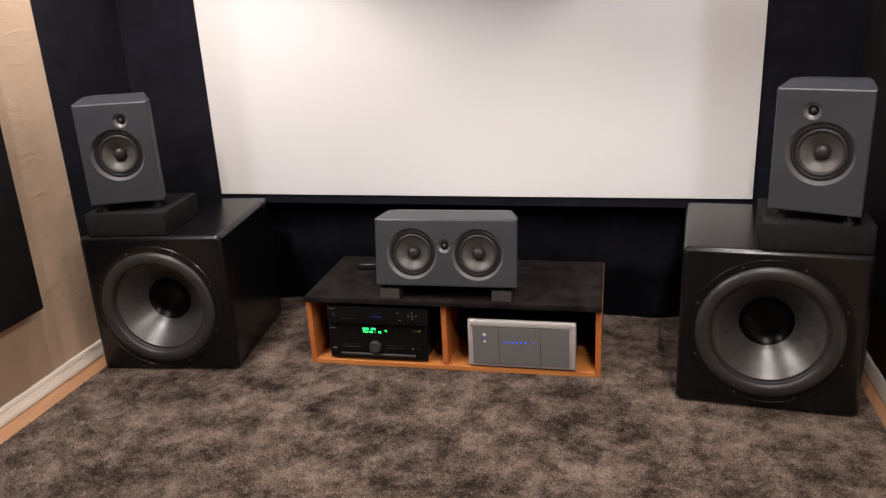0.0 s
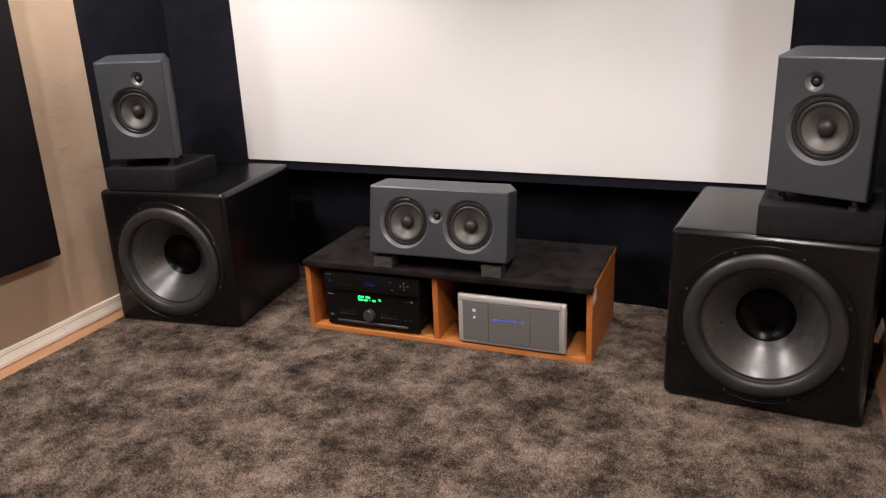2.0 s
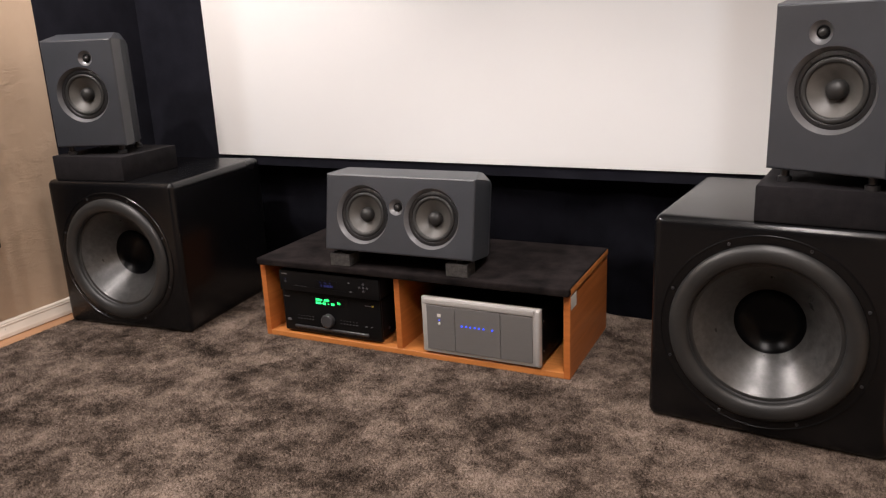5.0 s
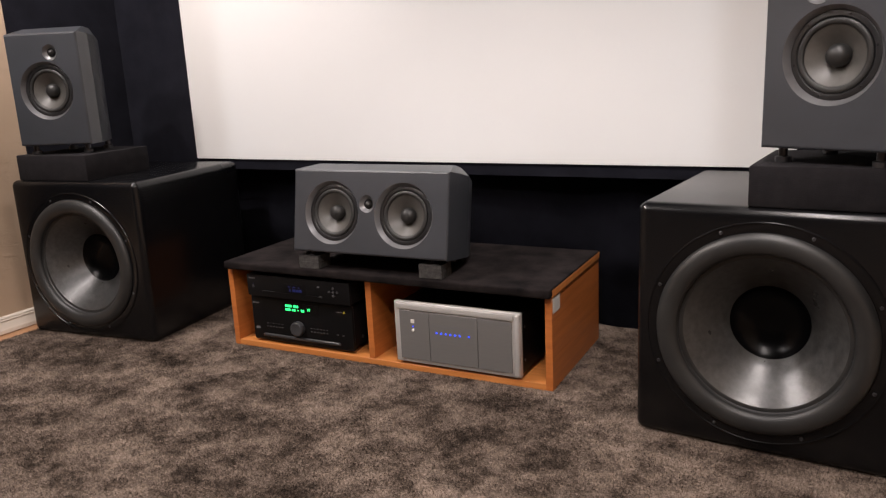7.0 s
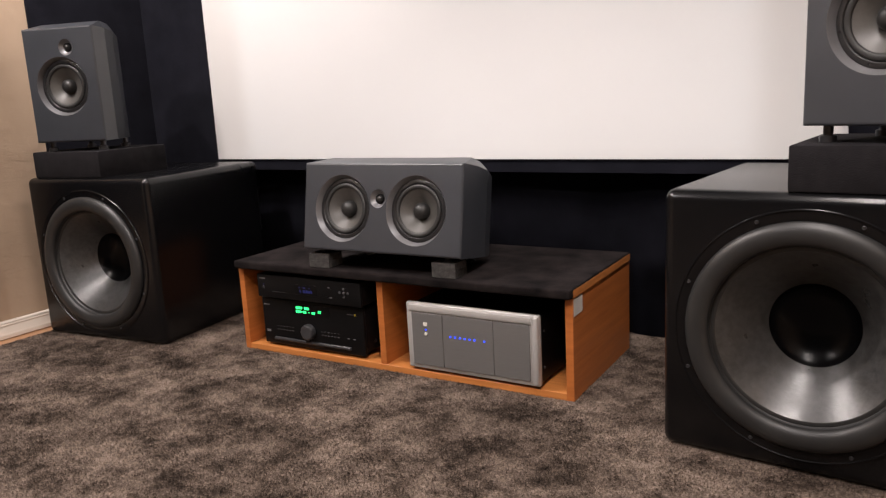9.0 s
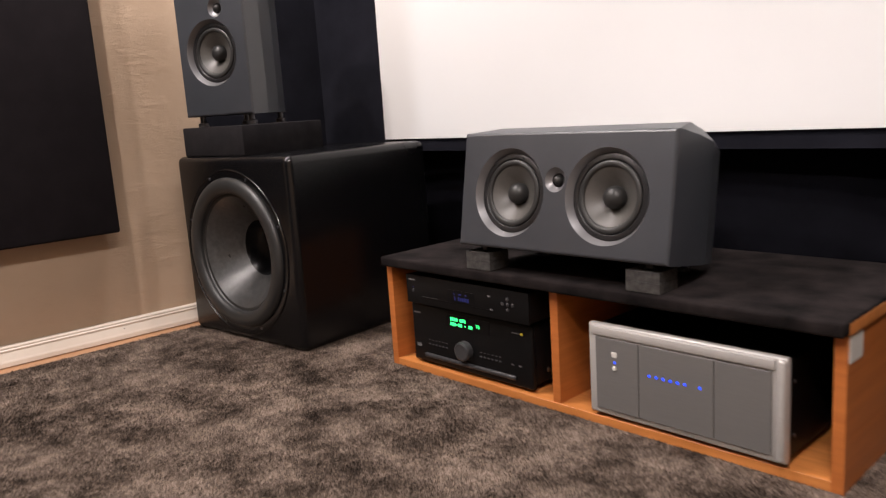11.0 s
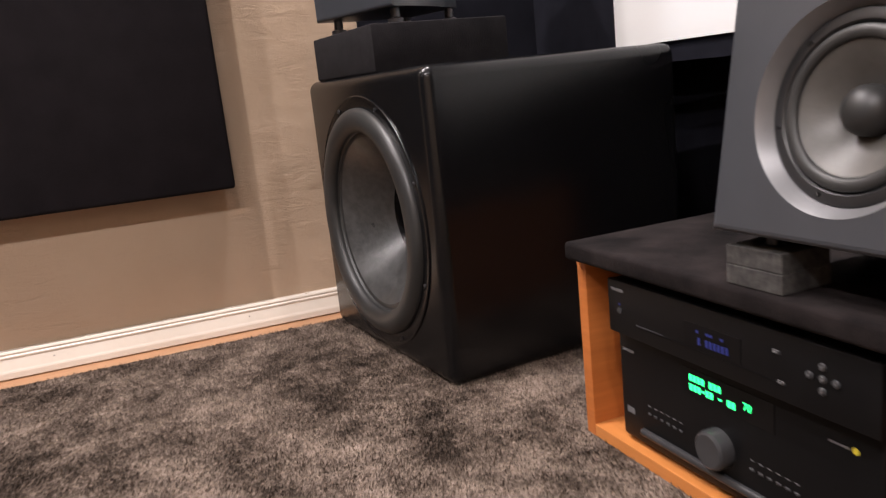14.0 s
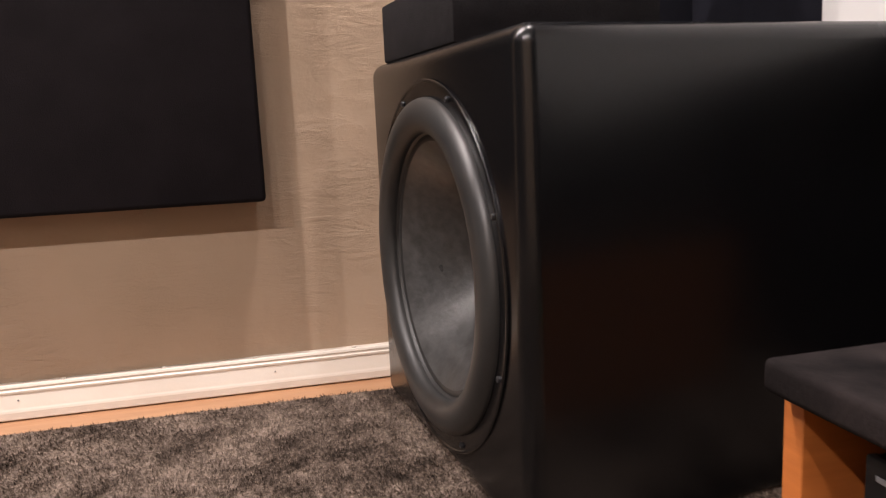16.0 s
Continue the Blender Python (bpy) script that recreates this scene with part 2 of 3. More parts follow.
structure("ceiling", box_bm((XL - 0.12, YB - 0.12, CEIL), (XR + 0.12, YF + 0.12, CEIL + 0.1)), CEILING_DARK, "unseen ceiling, kept dark to cut bounced light", "ceiling")


def baseboard(name, x, side):
    """A moulded skirting: a flat board, a groove and a rounded top bead. side: +1 where the room lies towards +x."""
    prof = [(0, 0.0025), (0.0185, 0.0025), (0.0205, 0.0045), (0.0205, 0.0180), (0.0196, 0.0222), (0.0185, 0.0255), (0.0125, 0.053), (0.0140, 0.0552), (0.0142, 0.0590), (0.0120, 0.0615), (0.0115, 0.0640), (0.0130, 0.0665), (0.0115, 0.0710), (0.006, 0.0740), (0, 0.0740)]
    bm = bmesh.new()
    rows = [[bm.verts.new((x + side * px, y, WOOD_Z + 0.94 * pz)) for px, pz in prof] for y in (YB, YF)]
    for k in range(len(prof)):
        j = (k + 1) % len(prof)
        bm.faces.new((rows[0][k], rows[0][j], rows[1][j], rows[1][k]))
    return structure(name, bm, WHITE_PAINT, "white glossy moulded skirting board", "baseboard", False)


baseboard("baseboard_left", XL, 1)
baseboard("baseboard_right", XR, -1)

# carpet sheet
CX0, CX1, CY0, CY1 = -2.091, 0.973, YB + 0.15, YF - 0.02
structure("carpet", box_bm((CX0, CY0, WOOD_Z), (CX1, CY1, 0.0)), CARPET, "shaggy grey-brown fitted carpet, pile shading painted as blotches", "carpet")

# ---- the front of the room ----
SY, SX0, SX1, SZ0, SZ1 = 3.20, -1.800, 0.602, 0.604, 1.975


def projection_screen():
    t = thing("projection_screen", pose(0, 0, 0), "large white fixed projection screen on a black wall", "projection screen")
    part("screen_surface", box_bm((SX0, SY, SZ0), (SX1, SY + 0.01, SZ1)), SCREEN_WHITE, t, "matt white screen cloth")
    part("backing_frame", box_bm((XL + 0.012, SY + 0.011, 0.56), (XR - 0.012, SY + 0.05, CEIL - 0.01)), BLACK_CLOTH, t, "black cloth-covered backing frame")
    return t


projection_screen()

for nm, x, z0 in (("wall_cloth_left", XL, 0.09), ("wall_cloth_right", XR - 0.008, 1.61)):
    structure(nm, box_bm((x, 2.690, z0), (x + 0.008, YF, CEIL)), BLACK_CLOTH, "black velvet cloth on the side wall", "wall cloth")


def wall_panel(m, y0, y1, z0, z1):
    """A padded board on a batten frame. Origin on the wall, +x into the room."""
    t = thing("acoustic_panel", m, "black cloth-covered acoustic panel hung on the beige wall", "acoustic panel", "acoustic panels")
    part("cloth_front", box_bm((0.02, y0, z0), (0.088, y1, z1), 0.008, 3), PANEL_CLOTH, t)
    part("back_frame", box_bm((0.0, y0 + 0.012, z0 + 0.012), (0.02, y1 - 0.012, z1 - 0.012)), BEECH, t)
    return t


wall_panel(pose(XL, 0, 0), 1.13, 2.310, 0.368, 1.60)
wall_panel(pose(XR, 0, 0, 0, 0, 180), -3.255, -2.25, 0.388, 1.60)

# ---- loudspeakers ----
def fill_front(bm, border, holes, seg=64):
    """Closes a plane border in the xz plane, leaving round holes (x, z, radius) open."""
    edges = list(border)
    y = edges[0].verts[0].co.y
    for hx, hz, hr in holes:
        ring = [bm.verts.new((hx + hr * math.cos(2 * math.pi * k / seg), y, hz + hr * math.sin(2 * math.pi * k / seg))) for k in range(seg)]
        edges += [bm.edges.new((ring[k], ring[(k + 1) % seg])) for k in range(seg)]
    bmesh.ops.triangle_fill(bm, use_beauty=True, edges=edges)


def holed_box(w, h, d, bevel, holes):
    bm = box_bm((-w / 2, 0, 0), (w / 2, d, h), bevel, 6)
    front = [f for f in bm.faces if all(abs(v.co.y) < 1e-5 for v in f.verts)]
    border = front[0].edges[:]
    bmesh.ops.delete(bm, geom=front, context="FACES_ONLY")
    fill_front(bm, border, holes, 96)
    return bm


def faceted_bm(w, h, rings, holes):
    """A faceted cabinet: a flat front w wide and h high with softened edges, then rings of
    (depth, half width, side height, half ridge, ridge height) towards the rear."""
    bm = bmesh.new()
    e, x0 = 0.007, w / 2
    loops = []
    for a in (0, math.pi / 6, math.pi / 3, math.pi / 2):
        n = e * (1 - math.sin(a))
        loops.append((e * (1 - math.cos(a)), x0 - n, n, h - n - 0.0006, x0 - n - 0.0006, h - n))
    loops += [(y, x, 0.0, zs, xr, zt) for y, x, zs, xr, zt in rings]
    made = []
    for y, x, z0, zs, xr, zt in loops:
        made.append([bm.verts.new(p) for p in ((-x, y, z0), (x, y, z0), (x, y, zs), (xr, y, zt), (-xr, y, zt), (-x, y, zs))])
    for a, c in zip(made, made[1:]):
        for k in range(6):
            j = (k + 1) % 6
            bm.faces.new((a[k], c[k], c[j], a[j]))
    bm.faces.new(made[-1][::-1])
    border = [bm.edges.get((made[0][k], made[0][(k + 1) % 6])) for k in range(6)]
    fill_front(bm, border, holes)
    return bm


def subwoofer(m, label, zc):
    """A cube with rounded edges and one very large woofer in its front. Origin: the middle of the front's foot."""
    w, h, d, xc = 0.61, 0.60, 0.60, -0.006
    t = thing("subwoofer", m, label, "subwoofer", "pair of subwoofers")
    part("enclosure", holed_box(w, h, d, 0.024, [(xc, zc, 0.250)]), SUB_PAINT, t)
    c = Matrix.Translation((xc, 0, zc))
    part("mounting_flange", lathe_bm([(0.270, -0.002), (0.270, 0.0022), (0.2685, 0.0040), (0.2665, 0.0040), (0.265, 0.0020), (0.246, 0.0020), (0.243, 0.001), (0.240, -0.02)], 96), SUB_PAINT, t, "black metal basket flange", c)
    roll = [(0.2195 + 0.0255 * math.cos(a), 0.002 + 0.018 * math.sin(a)) for a in np.linspace(-0.25, math.pi + 0.25, 19)]
    part("surround", lathe_bm(roll + [(0.192, -0.007), (0.188, -0.0062), (0.183, -0.008)], 96), RUBBER, t, "thick half-roll rubber surround", c)
    part("cone", lathe_bm([(0.1845, -0.0075), (0.170, -0.021), (0.15, -0.041), (0.125, -0.067), (0.10, -0.094), (0.090, -0.105)], 96), PAPER_CONE, t, "dark coated paper cone with worn patches", c)
    part("dust_cap", lathe_bm([(0.0930, -0.1008), (0.0915, -0.1030), (0.080, -0.115), (0.060, -0.126), (0.032, -0.132), (0, -0.134)], 64), CONE_CAP, t, "glossy black concave dust cap", c)
    for k in range(8):
        a = math.radians(22.5 + 45 * k)
        part("screw", lathe_bm([(0.0042, 0.001), (0.0042, 0.0045), (0.003, 0.0057), (0.0015, 0.0049), (0, 0.0049)], 12), FOOT_METAL, t, "", Matrix.Translation((xc + 0.2575 * math.cos(a), 0, zc + 0.2575 * math.sin(a))))
    return t


subwoofer(pose(-1.776, 2.541, 0, 0, 0, 6.6), "big satin black cube subwoofer beside the beige wall", 0.289)
subwoofer(pose(0.598, 2.5526, 0, 0, 0, -4.4), "big satin black cube subwoofer on the carpet beside the rack", 0.300)


def driver(t, x, z, r):
    """A woofer at the bottom of a steep recess of the front; r is the recess's radius."""
    c = Matrix.Translation((x, 0, z))
    part("woofer_recess", lathe_bm([(r, 0.0004), (r * 0.988, -0.0012), (r * 0.905, -0.0155), (r * 0.885, -0.020)], 64), RING_METAL, t, "satin grey bevelled recess", c)
    w = part("woofer", lathe_bm([(r * 0.90, -0.020), (r * 0.895, -0.0160), (r * 0.875, -0.0150), (r * 0.790, -0.0150), (r * 0.775, -0.0162), (r * 0.760, -0.0185)], 64), DARK_PLASTIC, t, "", c)
    roll = [(r * 0.692 + r * 0.066 * math.cos(a), -0.0168 + 0.0042 * math.sin(a)) for a in np.linspace(-0.2, math.pi + 0.2, 11)]
    part("surround", lathe_bm(roll + [(r * 0.612, -0.0178)], 64), CONE_RUBBER, w)
    part("cone", lathe_bm([(r * 0.620, -0.0175), (r * 0.53, -0.0225), (r * 0.43, -0.0295), (r * 0.34, -0.0365), (r * 0.22, -0.0455)], 64), CARBON_CONE, w, "grey coated cone")
    part("dust_cap", lathe_bm([(r * 0.242, -0.0455), (r * 0.242, -0.0350), (r * 0.228, -0.0275), (r * 0.19, -0.0215), (r * 0.13, -0.0172), (r * 0.06, -0.0152), (0, -0.0147)], 40), CONE_RUBBER, w, "black domed dust cap")
    for k in range(6):
        a = math.radians(60 * k + 12)
        part("screw", lathe_bm([(0.0026, -0.0152), (0.0026, -0.0143), (0.0016, -0.0139), (0.0008, -0.0145), (0, -0.0145)], 10), CAP_BLACK, w, "", Matrix.Translation((r * 0.833 * math.cos(a), 0, r * 0.833 * math.sin(a))))
    return w


def tweeter(t, x, z, r):
    c = Matrix.Translation((x, 0, z))
    part("tweeter_horn", lathe_bm([(r, 0.0004), (r * 0.97, -0.001), (r * 0.70, -0.010), (r * 0.58, -0.012), (r * 0.56, -0.016)], 48), RING_METAL, t, "satin grey flared recess", c)
    part("tweeter_surround", lathe_bm([(r * 0.57, -0.016), (r * 0.56, -0.011), (r * 0.50, -0.0085), (r * 0.43, -0.0085), (r * 0.38, -0.0115)], 32), CAP_BLACK, t, "black tweeter surround", c)
    part("tweeter_dome", lathe_bm([(r * 0.385, -0.0115), (r * 0.36, -0.0085), (r * 0.28, -0.0045), (r * 0.15, -0.0022), (0, -0.0015)], 32), RUBBER, t, "small dark grey dome", c)


def rod(r0, r1, h, seg=20):
    """A short upright foot: a wide pad below, a thinner shank above."""
    return lathe_bm([(0, 0.0), (r0, 0.0), (r0, h * 0.35), (r1, h * 0.42), (r1, h), (0, h)], seg, Matrix.Rotation(radians(-90), 4, "X"))


def bookshelf_speaker(m, side, label):
    """Origin: the middle of the front's lower edge. side: where the tweeter sits off the middle."""
    t = thing("bookshelf_speaker", m, label, "loudspeaker", "pair of front speakers")
    wx, tx = -0.003 * side, 0.031 * side
    rings = [(0.085, 0.1345, 0.398, 0.118, 0.424), (0.165, 0.1125, 0.393, 0.094, 0.420), (0.230, 0.086, 0.378, 0.070, 0.400)]
    part("enclosure", faceted_bm(0.285, 0.403, rings, [(wx, 0.198, 0.104), (tx, 0.333, 0.0285)]), SPEAKER_PAINT, t, sharp=6)
    driver(t, wx, 0.198, 0.104)
    tweeter(t, tx, 0.333, 0.0285)
    for fx, fy in ((-0.105, 0.035), (0.105, 0.035), (-0.075, 0.215), (0.075, 0.215)):
        part("foot", rod(0.017, 0.010, 0.0345), FOOT_METAL, t, "dark metal foot", pose(fx, fy, -0.034))
    return t


bookshelf_speaker(pose(-1.8675, 2.579, 0.7285, 0, 0, 20), 1, "graphite two-way bookshelf speaker on a black foam slab")
bookshelf_speaker(pose(0.696, 2.572, 0.7285, 0, 0, -21), -1, "graphite two-way bookshelf speaker on a black foam slab")


def foam_slab(m, w, h):
    t = thing("foam_slab", m, "thick black foam isolation slab lying on a subwoofer", "foam slab", "foam slabs")
    part("slab", box_bm((-w / 2, 0, 0), (w / 2, 0.32, h), 0.004), FOAM, t)
    return t


foam_slab(pose(-1.871, 2.546, 0.60, 0, 0, 6.6), 0.340, 0.094)
foam_slab(pose(0.717, 2.556, 0.60, 0, 0, -4.4), 0.340, 0.094)


def centre_speaker(m):
    """Leans back by ten degrees: raised in front by two blocks."""
    t = thing("centre_speaker", m, "graphite centre speaker with two woofers on grey blocks", "loudspeaker")
    rings = [(0.10, 0.274, 0.265, 0.252, 0.2905), (0.185, 0.2635, 0.259, 0.236, 0.2845), (0.265, 0.238, 0.244, 0.21, 0.263)]
    holes = [(-0.1345, 0.130, 0.102), (0.1285, 0.130, 0.102), (-0.003, 0.162, 0.0275)]
    part("enclosure", faceted_bm(0.565, 0.268, rings, holes), SPEAKER_PAINT, t, sharp=6)
    for x in (-0.1345, 0.1285):
        driver(t, x, 0.130, 0.102)
    tweeter(t, -0.003, 0.162, 0.0275)
    for x in (-0.233, 0.218):
        part("foot", rod(0.013, 0.008, 0.0175), FOOT_METAL, t, "dark metal foot", pose(x, 0.045, -0.0165, 10))
    for x in (-0.19, 0.19):
        part("foot", rod(0.013, 0.008, 0.0235), FOOT_METAL, t, "dark metal foot", pose(x, 0.235, -0.0220, 10))
    return t


centre_speaker(pose(-0.5835, 2.6765, 0.3767, -10, 0, 1.8))


def grey_block(x, y):
    t = thing("support_block", pose(x, y, 0.3155, 0, 0, 1.8), "small speckled grey foam block under the centre speaker", "support block", "support blocks")
    part("lower_layer", box_bm((-0.039, 0, 0), (0.039, 0.070, 0.0218), 0.0008, 1), BLOCK, t)
    part("upper_layer", box_bm((-0.039, 0.0005, 0.0220), (0.0385, 0.0695, 0.0435), 0.0008, 1), BLOCK, t)
    return t


grey_block(-0.8165, 2.680)
grey_block(-0.3650, 2.694)


# ---- the rack and its devices ----
def rack():
    """Two open bays of beech-faced board under a felt-covered top. Origin: the middle of the front's foot."""
    w, h, d, th = 1.208, 0.288, 0.481, 0.022
    t = thing("media_rack", pose(-0.585, 2.7005, 0.0, 0, 0, 1.2), "low beech veneer rack with two open bays and black felt top", "media rack")
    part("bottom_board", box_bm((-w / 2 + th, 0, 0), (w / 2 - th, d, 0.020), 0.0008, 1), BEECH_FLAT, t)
    part("side_board", box_bm((-w / 2, 0, 0), (-w / 2 + th, d, h), 0.0008, 1), BEECH, t)
    part("side_board", box_bm((w / 2 - th, 0, 0), (w / 2, d, h), 0.0008, 1), BEECH, t)
    part("divider", box_bm((-0.020 - th / 2, 0.002, 0.020), (-0.020 + th / 2, d - 0.01, h), 0.0008, 1), BEECH, t)
    part("back_board", box_bm((-w / 2 + th, d - 0.01, 0.020), (w / 2 - th, d, h)), GEAR_BLACK, t)
    part("top_board", box_bm((-w / 2 + 0.004, -0.024, h), (w / 2 + 0.002, d, h + 0.027), 0.006, 3), TOP_CLOTH, t, "black felt-covered top board")
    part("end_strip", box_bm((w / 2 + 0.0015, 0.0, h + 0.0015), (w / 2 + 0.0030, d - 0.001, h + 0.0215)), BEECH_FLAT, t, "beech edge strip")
    part("sticker", box_bm((w / 2, 0.006, 0.237), (w / 2 + 0.0012, 0.068, 0.285)), STICKER, t, "white paper sticker")
    return t


rack()


def small(bm_lo, bm_hi, name, mat, t, label="", bevel=0.0):
    return part(name, box_bm(bm_lo, bm_hi, bevel, 1), mat, t, label)


def amplifier(m):
    """Origin: the middle of the faceplate's foot."""
    w, h, d = 0.431, 0.203, 0.40
    t = thing("power_amplifier", m, "silver power amplifier with a grey front and blue lights", "amplifier")
    small((-w / 2 + 0.004, 0.016, 0.004), (w / 2 - 0.004, d, h - 0.010), "body", GEAR_BLACK, t, "black steel body", 0.002)
    part("faceplate", box_bm((-w / 2, 0, 0), (w / 2, 0.018, h), 0.005, 3), SILVER, t, "brushed silver faceplate")
    part("top_bar", box_bm((-w / 2 + 0.012, -0.0060, h - 0.024), (w / 2 - 0.022, 0.003, h - 0.006), 0.002, 2), SILVER, t, "flat silver bar")
    part("side_column", box_bm((w / 2 - 0.017, -0.008, 0.004), (w / 2 - 0.001, 0.006, h - 0.003), 0.006, 3), SILVER, t, "rounded silver column")
    for x0, x1 in ((-0.195, -0.0898), (-0.0882, 0.0762), (0.0778, 0.188)):
        part("front_panel", box_bm((x0, -0.004, 0.014), (x1, 0.004, h - 0.028), 0.0008, 1), GREY_FRONT, t, "matt grey front panel")
    for k in range(7):
        x = -0.063 + 0.0159 * k + (0.0159 if k == 6 else 0)
        part("indicator_light", lathe_bm([(0.0030, 0), (0.0030, 0.001), (0.0015, 0.0018), (0, 0.002)], 12), BLUE_LED, t, "blue indicator light", pose(x, -0.004, 0.112))
    small((-0.154, -0.0055, 0.135), (-0.141, -0.0035, 0.147), "badge", STICKER, t, "small light grey badge", 0.0008)
    part("indicator_light", lathe_bm([(0.0026, 0), (0.0026, 0.001), (0, 0.0018)], 12), BLUE_LED, t, "blue indicator light", pose(-0.1465, -0.004, 0.124))
    part("power_button", lathe_bm([(0.0048, 0), (0.0048, 0.003), (0.004, 0.004), (0, 0.0042)], 20), STICKER, t, "round white power button", pose(-0.1465, -0.004, 0.1115))
    for k in range(6):
        small((-0.0655 + 0.0159 * k, -0.0046, 0.1195), (-0.0605 + 0.0159 * k, -0.0035, 0.1207), "printed_mark", PRINT, t)
    for y, z in ((0.040, 0.150), (0.040, 0.045), (0.30, 0.150), (0.30, 0.045)):
        part("screw", lathe_bm([(0.004, 0), (0.004, 0.0015), (0.002, 0.0026), (0, 0.0026)], 12, Matrix.Rotation(radians(90), 4, "Z")), SCREW_METAL, t, "", pose(w / 2 - 0.004, y, z))
    for fx in (-0.17, 0.17):
        for fy in (0.05, 0.34):
            part("foot", rod(0.016, 0.015, 0.014), GEAR_BLACK, t, "", pose(fx, fy, -0.0083))
    return t


amplifier(pose(-0.292, 2.702, 0.0285, 0, 0, 0.6))


def letters(t, body, x, y, z, size, mat, name="printed_number"):
    """Writing on an upright front, read from the front."""
    data = bpy.data.curves.new(name, "FONT")
    data.body, data.size, data.extrude = body, size, 0.0003
    tmp = bpy.data.objects.new(name, data)
    scene.collection.objects.link(tmp)
    bpy.context.view_layer.update()
    me = bpy.data.meshes.new_from_object(tmp.evaluated_get(bpy.context.evaluated_depsgraph_get()))
    bpy.data.objects.remove(tmp)
    me.materials.clear()
    me.materials.append(mat)
    ob = new(name, me)
    ob.parent = t
    ob.matrix_basis = pose(x, y, z, 90)
    return ob


def receiver(m):
    w, h, d = 0.426, 0.160, 0.38
    t = thing("receiver", m, "black receiver with a lit green display and round knob", "receiver")
    part("body", box_bm((-w / 2 + 0.003, 0.014, 0.008), (w / 2 - 0.003, d, h - 0.004), 0.003, 2), GEAR_BLACK, t)
    part("front_panel", box_bm((-w / 2, 0, -0.002), (w / 2, 0.015, h), 0.006, 3), GEAR_BLACK, t)
    part("volume_knob", lathe_bm([(0.0255, 0), (0.0255, 0.014), (0.0245, 0.018), (0.021, 0.0205), (0.012, 0.0200), (0, 0.0195)], 48), KNOB, t, "dark grey round volume knob", pose(-0.010, 0, 0.058))
    disp = small((-0.078, -0.0008, 0.110), (0.078, 0.003, 0.147), "display", CAP_BLACK, t, "black glass display window")
    # upper row: eight signs, lower row: eleven, as plain bars
    for k in range(8):
        if k != 4:
            small((-0.061 + 0.0072 * k, -0.0014, 0.1310), (-0.0558 + 0.0072 * k, -0.0006, 0.1395), "display_sign", GREEN_LED, disp)
    for k in range(11):
        if k not in (6, 8):
            lift = 0.003 if k in (3, 7) else 0
            small((-0.061 + 0.0074 * k, -0.0014, 0.1180 + lift), (-0.0558 + 0.0074 * k, -0.0006, 0.1265 - lift), "display_sign", GREEN_LED, disp)
    letters(disp, "70", 0.0310, -0.0010, 0.1235, 0.0135, GREEN_LED, "volume_number")
    for x0, step in ((-0.150, 0.0130), (0.040, 0.0132)):
        for k in range(6):
            small((x0 + step * k, -0.0022, 0.050), (x0 + 0.0065 + step * k, 0.001, 0.0530), "button", KNOB, t, "", 0.0006)
            small((x0 + step * k, -0.0004, 0.0625), (x0 + 0.006 + step * k, 0.001, 0.0638), "printed_mark", PRINT, t)
    for x in (0.146, 0.170):
        small((x, -0.0022, 0.050), (x + 0.008, 0.001, 0.0535), "button", KNOB, t, "", 0.0006)
    part("lower_bar", box_bm((-0.165, -0.007, 0.014), (0.160, 0.003, 0.025), 0.004, 3), KNOB, t, "long rounded dark bar")
    small((-0.203, -0.0004, 0.132), (-0.178, 0.001, 0.1365), "maker_mark", PRINT, t, "small grey printed mark")
    small((-0.199, -0.0004, 0.038), (-0.182, 0.001, 0.047), "maker_mark", PRINT, t, "small grey printed mark")
    small((0.150, -0.0004, 0.132), (0.176, 0.001, 0.1345), "maker_mark", PRINT, t, "small grey printed mark")
    part("round_mark", lathe_bm([(0.0038, 0), (0.0038, 0.0006), (0, 0.0006)], 16), YELLOW, t, "small yellow dot", pose(0.182, 0, 0.1335))
    for y in (0.06, 0.30):
        part("screw", lathe_bm([(0.006, 0), (0.006, 0.002), (0.003, 0.0034), (0, 0.0034)], 12, Matrix.Rotation(radians(90), 4, "Z")), SCREW_METAL, t, "", pose(w / 2 - 0.003, y, 0.035))
    for fx in (-0.17, 0.17):
        for fy in (0.05, 0.32):
            part("foot", rod(0.020, 0.019, 0.020), GEAR_BLACK, t, "", pose(fx, fy, -0.0098))
    return t


receiver(pose(-0.893, 2.704, 0.0300, 0, 0, 1.2))


